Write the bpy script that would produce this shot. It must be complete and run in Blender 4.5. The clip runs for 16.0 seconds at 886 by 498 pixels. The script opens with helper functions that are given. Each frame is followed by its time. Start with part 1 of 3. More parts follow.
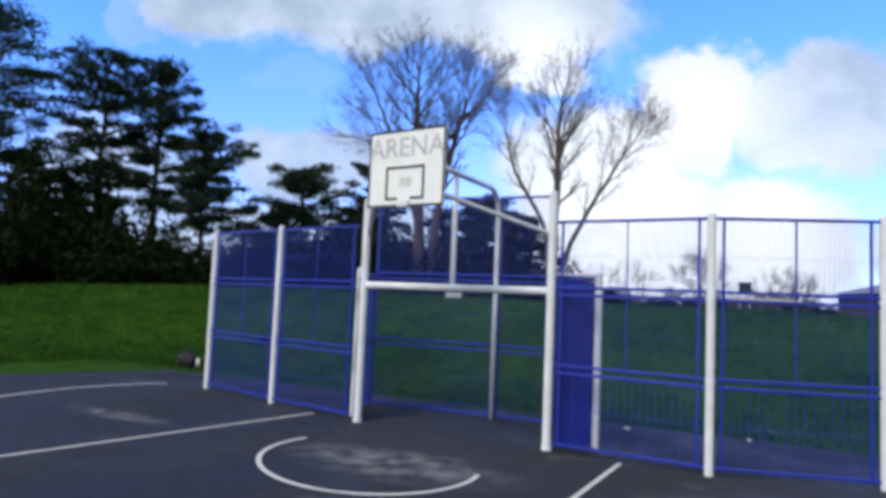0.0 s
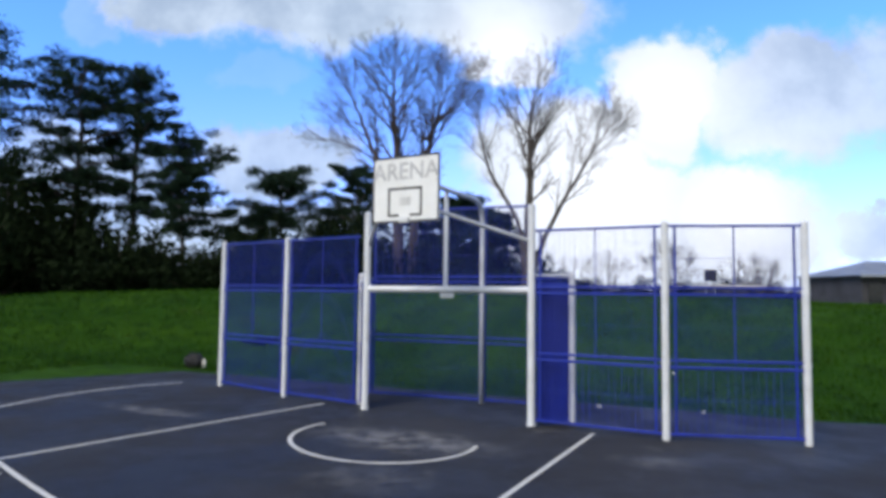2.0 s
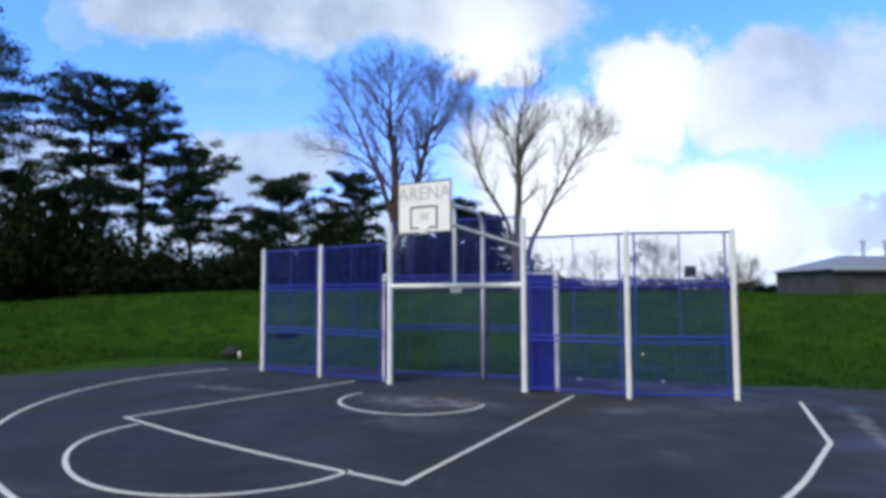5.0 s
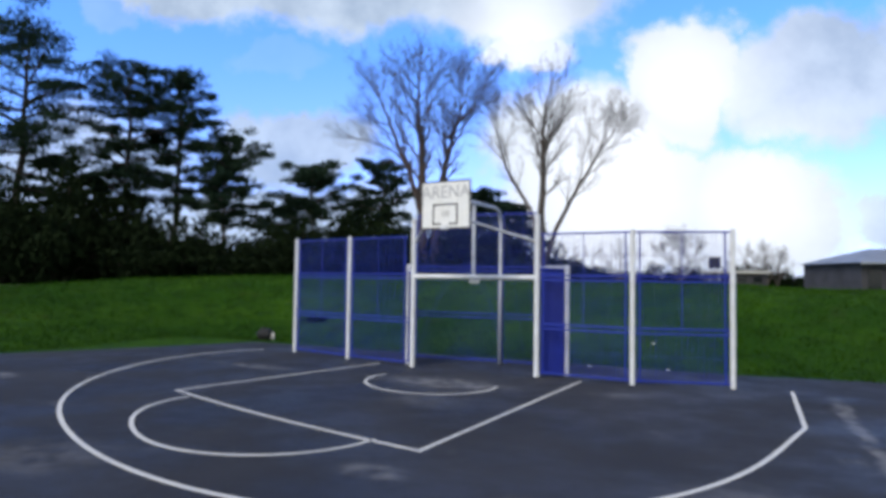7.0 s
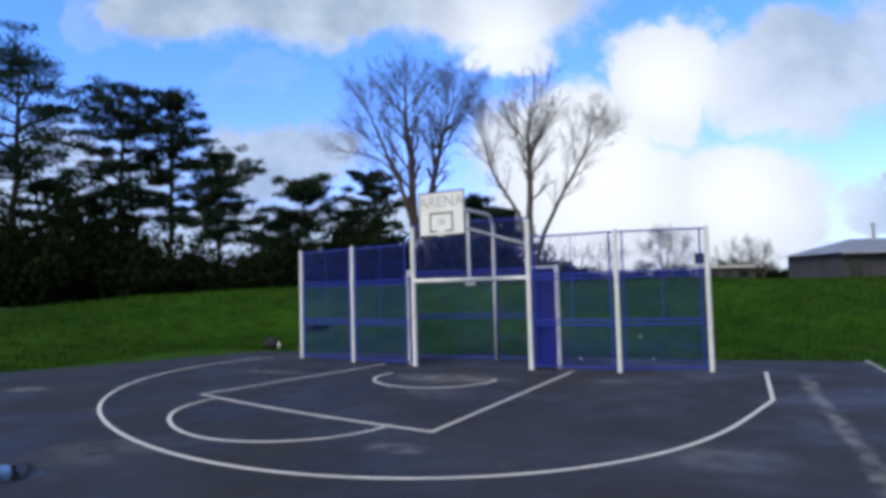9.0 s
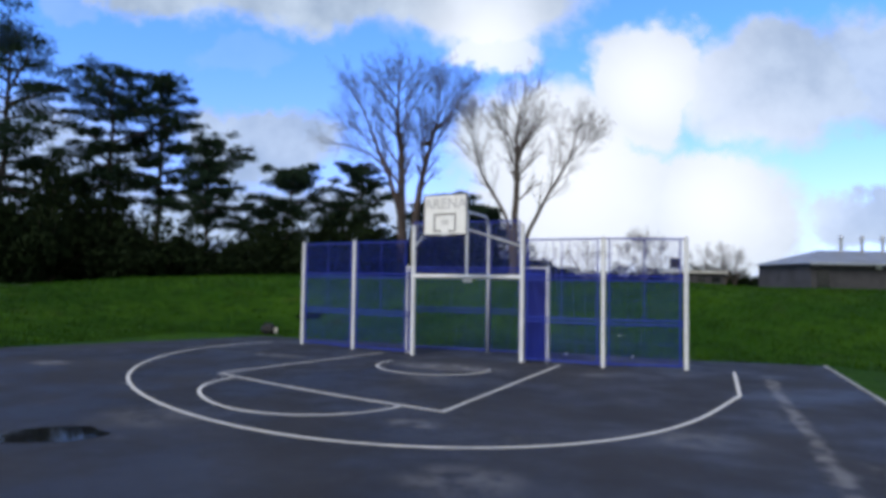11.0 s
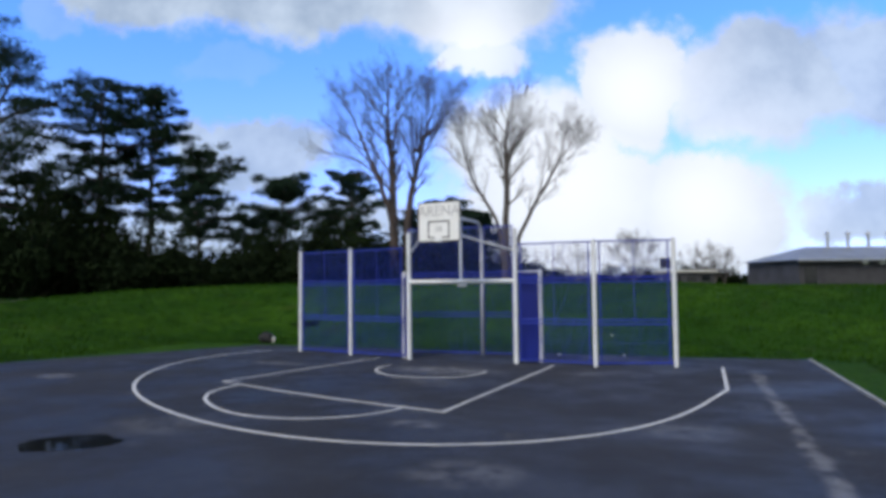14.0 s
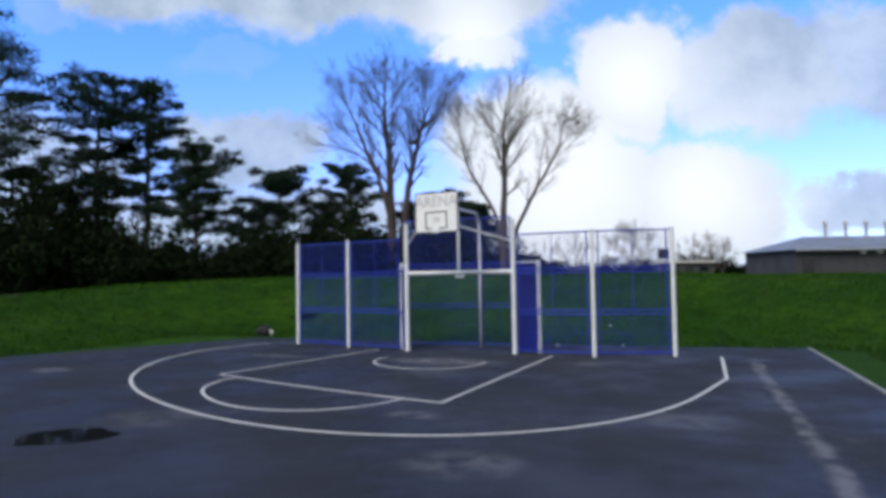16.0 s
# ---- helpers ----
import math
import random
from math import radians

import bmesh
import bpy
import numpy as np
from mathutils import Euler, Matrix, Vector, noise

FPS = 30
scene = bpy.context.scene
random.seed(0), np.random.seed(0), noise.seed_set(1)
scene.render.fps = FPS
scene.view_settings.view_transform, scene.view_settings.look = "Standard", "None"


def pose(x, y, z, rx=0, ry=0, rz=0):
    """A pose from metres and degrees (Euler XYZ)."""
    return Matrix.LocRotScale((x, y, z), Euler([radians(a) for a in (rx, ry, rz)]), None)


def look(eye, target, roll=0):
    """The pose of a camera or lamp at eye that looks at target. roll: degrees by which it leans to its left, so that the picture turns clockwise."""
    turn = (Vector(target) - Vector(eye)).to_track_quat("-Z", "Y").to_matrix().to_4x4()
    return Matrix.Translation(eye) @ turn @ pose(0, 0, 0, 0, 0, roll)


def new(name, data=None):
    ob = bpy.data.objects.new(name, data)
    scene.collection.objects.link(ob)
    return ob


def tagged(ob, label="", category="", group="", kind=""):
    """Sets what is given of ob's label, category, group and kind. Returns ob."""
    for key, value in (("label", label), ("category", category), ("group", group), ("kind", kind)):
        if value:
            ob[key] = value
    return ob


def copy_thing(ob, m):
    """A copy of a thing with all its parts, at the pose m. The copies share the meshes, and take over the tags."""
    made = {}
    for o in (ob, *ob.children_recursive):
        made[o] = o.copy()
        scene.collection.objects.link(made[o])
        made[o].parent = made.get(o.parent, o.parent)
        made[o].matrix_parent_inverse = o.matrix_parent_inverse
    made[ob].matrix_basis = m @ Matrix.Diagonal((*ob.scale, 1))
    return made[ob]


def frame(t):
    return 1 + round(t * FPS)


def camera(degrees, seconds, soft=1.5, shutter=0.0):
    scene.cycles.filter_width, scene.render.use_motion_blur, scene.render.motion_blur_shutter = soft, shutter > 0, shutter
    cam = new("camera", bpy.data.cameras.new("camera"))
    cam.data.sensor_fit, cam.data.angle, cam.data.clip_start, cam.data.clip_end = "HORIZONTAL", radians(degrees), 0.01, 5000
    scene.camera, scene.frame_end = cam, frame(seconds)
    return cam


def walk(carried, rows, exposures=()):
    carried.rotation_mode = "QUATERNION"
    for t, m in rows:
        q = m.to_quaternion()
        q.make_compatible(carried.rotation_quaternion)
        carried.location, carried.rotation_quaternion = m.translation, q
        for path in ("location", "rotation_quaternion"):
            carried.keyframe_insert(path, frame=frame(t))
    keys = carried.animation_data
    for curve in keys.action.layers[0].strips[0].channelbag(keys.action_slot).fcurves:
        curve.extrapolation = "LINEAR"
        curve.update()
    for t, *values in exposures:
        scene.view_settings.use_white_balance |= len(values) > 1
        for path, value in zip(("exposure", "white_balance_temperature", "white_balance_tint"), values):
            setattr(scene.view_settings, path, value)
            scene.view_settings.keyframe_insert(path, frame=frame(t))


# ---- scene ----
cam = camera(66.6, 16.0, soft=4.0)
PATH = [
    (0, (4.484, -8.815, 1.931), (3.546, -7.055, 2.082), 2.5),
    (0.5, (4.529, -9.383, 2.008), (3.629, -7.602, 2.145), 1.5),
    (1, (4.666, -9.575, 2.049), (3.796, -7.779, 2.178), 0.8),
    (1.5, (4.675, -9.872, 2.083), (3.874, -8.041, 2.173), 1.0),
    (2, (4.876, -10.28, 2.022), (4.008, -8.483, 2.158), 0.7),
    (2.5, (4.916, -10.818, 1.884), (4.058, -9.019, 2.049), -0.8),
    (3, (5.033, -11.057, 1.976), (4.211, -9.236, 2.057), 0.7),
    (3.5, (5.294, -11.475, 1.868), (4.426, -9.68, 2.031), 0.2),
    (4, (5.602, -11.547, 2.021), (4.689, -9.769, 2.068), -1.9),
    (4.2, (5.57, -11.952, 1.917), (4.712, -10.151, 2.056), -1.0),
    (6.5, (6.239, -13.537, 1.962), (5.373, -11.739, 2.089), 1.2),
    (7, (6.319, -13.907, 2.039), (5.407, -12.129, 2.131), 0.8),
    (7.5, (6.283, -14.157, 1.966), (5.446, -12.342, 2.056), 0.1),
    (8, (6.327, -14.527, 2.002), (5.494, -12.714, 2.137), 1.8),
    (8.5, (6.462, -14.817, 2.02), (5.606, -13.011, 2.084), -1.6),
    (8.7, (6.675, -14.861, 1.949), (5.789, -13.072, 2.058), -1.6),
    (10.8, (6.678, -16.238, 1.982), (5.855, -14.418, 2.087), -0.3),
    (11, (6.661, -16.308, 2.011), (5.837, -14.487, 2.104), 0.8),
    (11.5, (6.732, -16.538, 2.011), (5.901, -14.724, 2.15), -0.5),
    (12, (6.802, -16.652, 2.002), (5.955, -14.842, 2.081), -2.9),
    (12.5, (6.817, -16.663, 1.96), (6.003, -14.838, 2.055), -1.1),
    (13, (6.791, -16.754, 2.007), (5.966, -14.935, 2.111), -0.8),
    (13.5, (6.807, -16.643, 1.975), (6.02, -14.808, 2.089), -0.9),
    (14, (6.766, -16.735, 2.014), (5.966, -14.904, 2.122), -0.6),
    (14.5, (6.763, -16.744, 1.998), (5.945, -14.923, 2.115), 0.0),
    (15, (6.747, -16.727, 1.995), (5.939, -14.9, 2.101), 1.2),
    (15.5, (6.73, -16.659, 1.99), (5.928, -14.829, 2.069), 0.2),
    (16, (6.74, -16.649, 1.976), (5.945, -14.816, 2.062), -1.0),
]
walk(cam, [(t, look(eye, target, roll)) for t, eye, target, roll in PATH], [(0, 0.12), (4.2, 0.12), (7.5, 0.05), (8.7, -0.05), (16, -0.06)])

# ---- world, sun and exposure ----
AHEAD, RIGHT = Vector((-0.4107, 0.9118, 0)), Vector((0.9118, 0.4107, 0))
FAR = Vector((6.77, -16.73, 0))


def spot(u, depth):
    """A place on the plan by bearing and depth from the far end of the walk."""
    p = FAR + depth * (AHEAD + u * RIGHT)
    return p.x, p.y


class Nodes:
    def __init__(self, tree):
        self.tree = tree
        tree.nodes.clear()

    def add(self, kind):
        return self.tree.nodes.new(kind)

    def link(self, a, b):
        self.tree.links.new(a, b)

    def feed(self, socket, value):
        if isinstance(value, bpy.types.NodeSocket):
            self.link(value, socket)
        elif value is not None:
            socket.default_value = value

    def math(self, op, a, b=None, c=None, clamp=False):
        n = self.add("ShaderNodeMath")
        n.operation, n.use_clamp = op, clamp
        for i, v in enumerate((a, b, c)):
            self.feed(n.inputs[i], v)
        return n.outputs[0]

    def vec(self, op, a, b=None):
        n = self.add("ShaderNodeVectorMath")
        n.operation = op
        self.feed(n.inputs[0], a)
        self.feed(n.inputs[1], b)
        return n.outputs["Value" if op in ("DOT_PRODUCT", "LENGTH", "DISTANCE") else "Vector"]

    def noise(self, vector, scale, detail=4, rough=0.55, out="Fac"):
        n = self.add("ShaderNodeTexNoise")
        self.feed(n.inputs["Vector"], vector)
        n.inputs["Scale"].default_value, n.inputs["Detail"].default_value, n.inputs["Roughness"].default_value = scale, detail, rough
        return n.outputs[out]

    def ramp(self, fac, lo, hi, a=0.0, b=1.0):
        n = self.add("ShaderNodeMapRange")
        n.interpolation_type = "SMOOTHSTEP"
        for i, v in enumerate((fac, lo, hi, a, b)):
            self.feed(n.inputs[i], v)
        return n.outputs[0]

    def mix(self, fac, a, b):
        n = self.add("ShaderNodeMix")
        n.data_type = "RGBA"
        self.feed(n.inputs[0], fac)
        for i, v in ((6, a), (7, b)):
            self.feed(n.inputs[i], (*v, 1) if isinstance(v, tuple) and len(v) == 3 else v)
        return n.outputs[2]

    def join(self, x, y, z):
        n = self.add("ShaderNodeCombineXYZ")
        for i, v in enumerate((x, y, z)):
            self.feed(n.inputs[i], v)
        return n.outputs[0]


SUN_TO = (-0.75 * AHEAD - 0.55 * RIGHT + Vector((0, 0, 0.85))).normalized()
world = bpy.data.worlds.new("sky")
scene.world = world
world.use_nodes = True
w = Nodes(world.node_tree)
sky = w.add("ShaderNodeTexSky")
sky.sky_type, sky.sun_disc = "NISHITA", False
sky.sun_elevation, sky.sun_rotation = math.asin(SUN_TO.z), math.atan2(SUN_TO.x, SUN_TO.y)
way = w.add("ShaderNodeTexCoord").outputs["Generated"]
depth_f = w.vec("DOT_PRODUCT", way, tuple(AHEAD))
side = w.vec("DOT_PRODUCT", way, tuple(RIGHT))
up = w.vec("DOT_PRODUCT", way, (0, 0, 1))
front = w.math("MAXIMUM", depth_f, 0.05)
uu, vv = w.math("DIVIDE", side, front), w.math("DIVIDE", up, front)
flat = w.join(uu, vv, 0)
warp = w.vec("SUBTRACT", w.noise(flat, 6.0, 9, 0.66, "Color"), (0.5, 0.5, 0.5))
warped = w.vec("ADD", flat, w.vec("MULTIPLY", warp, (0.22, 0.17, 0)))
# cumulus banks ahead: bearing, rise, half width, half height, strength
BANKS = [
    (-0.45, 0.47, 0.14, 0.07, 1.0), (-0.20, 0.46, 0.26, 0.085, 1.0), (0.03, 0.44, 0.20, 0.095, 1.0), (0.07, 0.345, 0.085, 0.032, 0.9), (-0.58, 0.43, 0.05, 0.05, 0.3),
    (0.30, 0.30, 0.105, 0.105, 1.2), (0.50, 0.29, 0.16, 0.105, 0.95), (0.70, 0.32, 0.16, 0.11, 0.9), (0.29, 0.10, 0.27, 0.105, 1.4),
    (0.15, 0.20, 0.15, 0.11, 1.0), (-0.29, 0.19, 0.13, 0.055, 0.9), (0.66, 0.10, 0.12, 0.04, 0.9), (-0.60, 0.14, 0.16, 0.14, 0.8),
    (-0.30, 0.09, 0.30, 0.05, 0.9), (-0.30, 0.34, 0.07, 0.03, 0.14),
]
cover = 0.0
for bu, bv, su, sv, amount in BANKS:
    d = w.vec("LENGTH", w.vec("MULTIPLY", w.vec("SUBTRACT", warped, (bu, bv, 0)), (1 / su, 1 / sv, 0)))
    cover = w.math("MAXIMUM", cover, w.ramp(d, 0.74, 1.12, amount, 0.0))
ahead_of = w.ramp(depth_f, 0.1, 0.3)
rest = w.ramp(w.noise(way, 2.6, 6, 0.58), 0.34, 0.50)
cover = w.math("ADD", w.math("MULTIPLY", cover, ahead_of), w.math("MULTIPLY", rest, w.math("SUBTRACT", 1.0, ahead_of)), clamp=True)
# clouds are brightest round the hidden sun and grey in their thick parts
near_sun = 0.0
for bu, bv, tight in ((0.20, 0.15, 46.0), (0.30, 0.29, 150.0), (0.06, 0.345, 220.0), (0.40, 0.12, 120.0)):
    lobe = w.vec("DOT_PRODUCT", way, tuple((AHEAD + bu * RIGHT + Vector((0, 0, bv))).normalized()))
    near_sun = w.math("MAXIMUM", near_sun, w.math("POWER", w.math("MAXIMUM", lobe, 0.0), tight))
billow = w.noise(w.vec("ADD", flat, (3.1, 1.7, 0)), 9.0, 6, 0.6)
grey = w.mix(w.ramp(billow, 0.3, 0.7), (0.38, 0.49, 0.67), (0.60, 0.72, 0.90))
cloud = w.mix(near_sun, grey, (1.03, 1.08, 1.18))
cloud = w.mix(ahead_of, (0.64, 0.65, 0.64), cloud)
back = w.add("ShaderNodeBackground")
sky_gain = w.vec("MULTIPLY", sky.outputs[0], w.mix(w.ramp(vv, 0.08, 0.42), (0.150, 0.178, 0.335), (0.105, 0.190, 0.360)))
w.link(w.mix(cover, sky_gain, cloud), back.inputs["Color"])
back.inputs["Strength"].default_value = 1.0
w.link(back.outputs[0], w.add("ShaderNodeOutputWorld").inputs["Surface"])

sun_data = bpy.data.lights.new("sun", "SUN")
sun_data.energy, sun_data.angle, sun_data.color = 2.6, radians(25), (1.0, 0.955, 0.87)
sun = new("sun", sun_data)
sun.matrix_world = look(SUN_TO * 60, (0, 0, 0))


# ---- materials ----
def material(name, base, rough=0.6, metal=0.0, tint=None, scale=6.0, fine=60.0, bump=0.15, spread=0.25, coat=0.0, vary=False):
    """A paint, metal, bark or leaf surface: two tones mixed by stains and by grain, with relief."""
    m = bpy.data.materials.new(name)
    m.use_nodes = True
    n = Nodes(m.node_tree)
    at = n.add("ShaderNodeTexCoord").outputs["Object"]
    big, small = n.noise(at, scale, 4), n.noise(at, fine, 3)
    tint = tint or tuple(c * (1 - spread) for c in base)
    col = n.mix(n.ramp(big, 0.35, 0.7), base, tint)
    col = n.mix(n.math("MULTIPLY", n.ramp(small, 0.4, 0.75), 0.35), col, tuple(c * 0.7 for c in base))
    if vary:
        rnd = n.add("ShaderNodeNewGeometry").outputs["Random Per Island"]
        col = n.mix(rnd, col, n.mix(0.5, col, tuple(min(1, c * 1.4) for c in base)))
    p = n.add("ShaderNodeBsdfPrincipled")
    n.link(col, p.inputs["Base Color"])
    n.feed(p.inputs["Roughness"], n.ramp(big, 0.2, 0.8, rough * 0.85, min(1.0, rough * 1.15)))
    p.inputs["Metallic"].default_value = metal
    p.inputs["Specular IOR Level"].default_value = 0.03 if vary else 0.5
    p.inputs["Coat Weight"].default_value = coat
    if bump:
        b = n.add("ShaderNodeBump")
        b.inputs["Strength"].default_value, b.inputs["Distance"].default_value = bump, 0.01
        n.link(small, b.inputs["Height"])
        n.link(b.outputs[0], p.inputs["Normal"])
    n.link(p.outputs[0], n.add("ShaderNodeOutputMaterial").inputs["Surface"])
    return m


def asphalt_material():
    m = bpy.data.materials.new("worn_asphalt")
    m.use_nodes = True
    n = Nodes(m.node_tree)
    at = n.add("ShaderNodeTexCoord").outputs["Object"]
    col = n.mix(n.ramp(n.noise(at, 0.35, 5), 0.35, 0.68), (0.014, 0.0145, 0.017), (0.024, 0.0245, 0.028))
    col = n.mix(n.math("MULTIPLY", n.ramp(n.noise(at, 90, 2), 0.45, 0.7), 0.5), col, (0.06, 0.06, 0.065))
    torn = n.vec("ADD", at, n.vec("MULTIPLY", n.vec("SUBTRACT", n.noise(at, 1.3, 4, 0.55, "Color"), (0.5, 0.5, 0.5)), (0.4, 0.4, 0)))
    dust_and_glare = 0.0
    # dusty scuffed patches, plus two painted-in reflections: x, y, half sizes, strength
    # sky glare off water at (-7.9, -5.85), sheen at (6.0, -6.9): painted as pale colour
    for x, y, a, b, k in ((0.3, -1.9, 1.6, 0.75, 0.85), (4.0, -9.9, 0.8, 0.6, 0.42), (-1.2, -9.1, 1.0, 0.9, 0.3), (2.4, -7.75, 0.45, 0.3, 0.6),
                          (-4.6, -1.95, 1.25, 0.3, 0.7), (3.55, -1.55, 0.6, 0.35, 0.4), (6.0, -6.9, 0.9, 0.7, 0.35), (0.8, -3.85, 0.9, 0.6, 0.3), (-7.9, -5.85, 0.6, 0.42, 1.0)):
        d = n.vec("LENGTH", n.vec("MULTIPLY", n.vec("SUBTRACT", torn, (x, y, 0)), (1 / a, 1 / b, 0)))
        dust_and_glare = n.math("MAXIMUM", dust_and_glare, n.ramp(d, 0.4, 1.15, k, 0.0))
    # a scraped-off old line, running slantwise down the court's side
    off = n.math("ABSOLUTE", n.vec("DOT_PRODUCT", n.vec("SUBTRACT", torn, (7.0, 0.45, 0)), (0.998, 0.063, 0)))
    along = n.vec("DOT_PRODUCT", n.vec("SUBTRACT", torn, (7.0, 0.45, 0)), (0.063, -0.998, 0))
    strip = n.math("MULTIPLY", n.ramp(off, 0.03, 0.18, 0.7, 0.0), n.ramp(along, -0.1, 0.5))
    dust_and_glare = n.math("MULTIPLY", dust_and_glare, n.ramp(n.noise(at, 3.2, 7, 0.62), 0.34, 0.66))
    dust_and_glare = n.math("MAXIMUM", dust_and_glare, n.math("MULTIPLY", strip, n.ramp(n.noise(at, 2.4, 6, 0.65), 0.38, 0.60, 0.05, 1.0)))
    dust_and_glare = n.math("MAXIMUM", dust_and_glare, n.math("MULTIPLY", n.ramp(n.noise(at, 0.8, 6, 0.7), 0.60, 0.75), 0.35))
    col = n.mix(dust_and_glare, col, (0.17, 0.165, 0.16))
    p = n.add("ShaderNodeBsdfPrincipled")
    n.link(col, p.inputs["Base Color"])
    n.feed(p.inputs["Roughness"], n.ramp(n.noise(at, 0.45, 5, 0.6), 0.35, 0.65, 0.52, 0.92))
    p.inputs["Specular IOR Level"].default_value = 0.25
    b = n.add("ShaderNodeBump")
    b.inputs["Strength"].default_value, b.inputs["Distance"].default_value = 0.5, 0.006
    n.link(n.noise(at, 120, 2), b.inputs["Height"])
    n.link(b.outputs[0], p.inputs["Normal"])
    n.link(p.outputs[0], n.add("ShaderNodeOutputMaterial").inputs["Surface"])
    return m


def grass_material():
    m = bpy.data.materials.new("lawn")
    m.use_nodes = True
    n = Nodes(m.node_tree)
    at = n.add("ShaderNodeTexCoord").outputs["Object"]
    col = n.mix(n.ramp(n.noise(at, 0.22, 5, 0.6), 0.35, 0.65), (0.016, 0.056, 0.003), (0.035, 0.092, 0.005))
    col = n.mix(n.math("MULTIPLY", n.ramp(n.noise(at, 1.5, 6, 0.72), 0.44, 0.62), 0.8), col, (0.012, 0.038, 0.003))
    col = n.mix(n.math("MULTIPLY", n.ramp(n.noise(at, 11, 5, 0.75), 0.5, 0.68), 0.7), col, (0.052, 0.118, 0.012))
    col = n.mix(n.math("MULTIPLY", n.ramp(n.noise(at, 0.55, 6, 0.7), 0.58, 0.74), 0.55), col, (0.060, 0.052, 0.018))
    p = n.add("ShaderNodeBsdfPrincipled")
    n.link(col, p.inputs["Base Color"])
    p.inputs["Roughness"].default_value = 0.9
    p.inputs["Specular IOR Level"].default_value = 0.05
    b = n.add("ShaderNodeBump")
    b.inputs["Strength"].default_value, b.inputs["Distance"].default_value = 1.0, 0.10
    n.link(n.noise(at, 14, 4, 0.7), b.inputs["Height"])
    n.link(b.outputs[0], p.inputs["Normal"])
    n.link(p.outputs[0], n.add("ShaderNodeOutputMaterial").inputs["Surface"])
    return m


def line_material():
    m = bpy.data.materials.new("worn_line_paint")
    m.use_nodes = True
    n = Nodes(m.node_tree)
    at = n.add("ShaderNodeTexCoord").outputs["Object"]
    wear = n.math("MAXIMUM", n.ramp(n.noise(at, 22, 4, 0.7), 0.56, 0.70, 0.0, 0.7), n.ramp(n.noise(at, 1.2, 4), 0.5, 0.8, 0.0, 0.45))
    p = n.add("ShaderNodeBsdfPrincipled")
    n.link(n.mix(wear, (0.56, 0.54, 0.48), (0.15, 0.148, 0.14)), p.inputs["Base Color"])
    p.inputs["Roughness"].default_value = 0.7
    n.link(p.outputs[0], n.add("ShaderNodeOutputMaterial").inputs["Surface"])
    return m


ASPHALT, LAWN, LINE = asphalt_material(), grass_material(), line_material()
WHITE = material("white_powder_coat", (0.72, 0.735, 0.76), 0.42, tint=(0.60, 0.61, 0.62), scale=3, fine=45, bump=0.05)
GREY = material("pale_grey_paint", (0.64, 0.65, 0.68), 0.5, scale=4, fine=40, bump=0.05)
GALV = material("galvanised_steel", (0.50, 0.52, 0.55), 0.42, metal=0.6, scale=5, fine=50, bump=0.05)
BLUE = material("blue_powder_coat", (0.012, 0.030, 0.33), 0.4, tint=(0.010, 0.024, 0.25), scale=3, fine=40, bump=0.05)
BLUE_SHEET = material("blue_painted_sheet", (0.010, 0.018, 0.20), 0.45, tint=(0.008, 0.014, 0.15), scale=1.5, fine=30, bump=0.05)
BOARD = material("white_board_laminate", (0.80, 0.80, 0.79), 0.35, tint=(0.74, 0.74, 0.72), scale=2, fine=25, bump=0.03)
BLACK = material("black_marking", (0.02, 0.02, 0.022), 0.5, fine=40, bump=0.05)
FADED = material("faded_grey_marking", (0.53, 0.53, 0.54), 0.5, fine=30, bump=0.03)
NEEDLES = material("pine_needles", (0.018, 0.034, 0.020), 0.8, tint=(0.010, 0.021, 0.014), scale=0.4, fine=6, bump=0, vary=True)
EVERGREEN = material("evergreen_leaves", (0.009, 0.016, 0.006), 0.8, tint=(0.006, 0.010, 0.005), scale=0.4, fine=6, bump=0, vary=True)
PINE_BARK = material("pine_bark", (0.042, 0.031, 0.025), 0.9, tint=(0.026, 0.021, 0.018), scale=1.5, fine=12, bump=0.6)
BARK = material("grey_bark", (0.085, 0.068, 0.060), 0.9, tint=(0.055, 0.045, 0.042), scale=1.2, fine=14, bump=0.5)
RED_BARK = material("reddish_bark", (0.088, 0.060, 0.052), 0.9, tint=(0.055, 0.045, 0.043), scale=1.2, fine=14, bump=0.5)
WATER = material("standing_water", (0.012, 0.013, 0.015), 0.03, fine=7, bump=0.07)
SLATE = material("pale_sheet_roofing", (0.20, 0.215, 0.235), 0.55, scale=0.4, fine=5, bump=0.1)
BRICK = material("dark_brick", (0.050, 0.048, 0.055), 0.85, tint=(0.036, 0.036, 0.042), scale=0.6, fine=8, bump=0.3)
GLASS = material("dark_window_glass", (0.015, 0.018, 0.02), 0.06, bump=0)
CLOTH = material("black_canvas", (0.012, 0.012, 0.014), 0.8, scale=8, fine=70, bump=0.4)
PALE = material("pale_plastic", (0.62, 0.60, 0.55), 0.5, scale=9, fine=60, bump=0.1)
CONCRETE = material("concrete_edging", (0.27, 0.265, 0.25), 0.85, scale=2, fine=30, bump=0.3)


# ---- builders ----
def mesh_object(name, verts, faces, mat, parent=None, label="", smooth=False):
    me = bpy.data.meshes.new(name)
    me.from_pydata([tuple(v) for v in verts], [], faces)
    me.materials.append(mat)
    if smooth:
        me.polygons.foreach_set("use_smooth", [True] * len(me.polygons))
    me.update()
    ob = new(name, me)
    ob.parent = parent
    return tagged(ob, label)


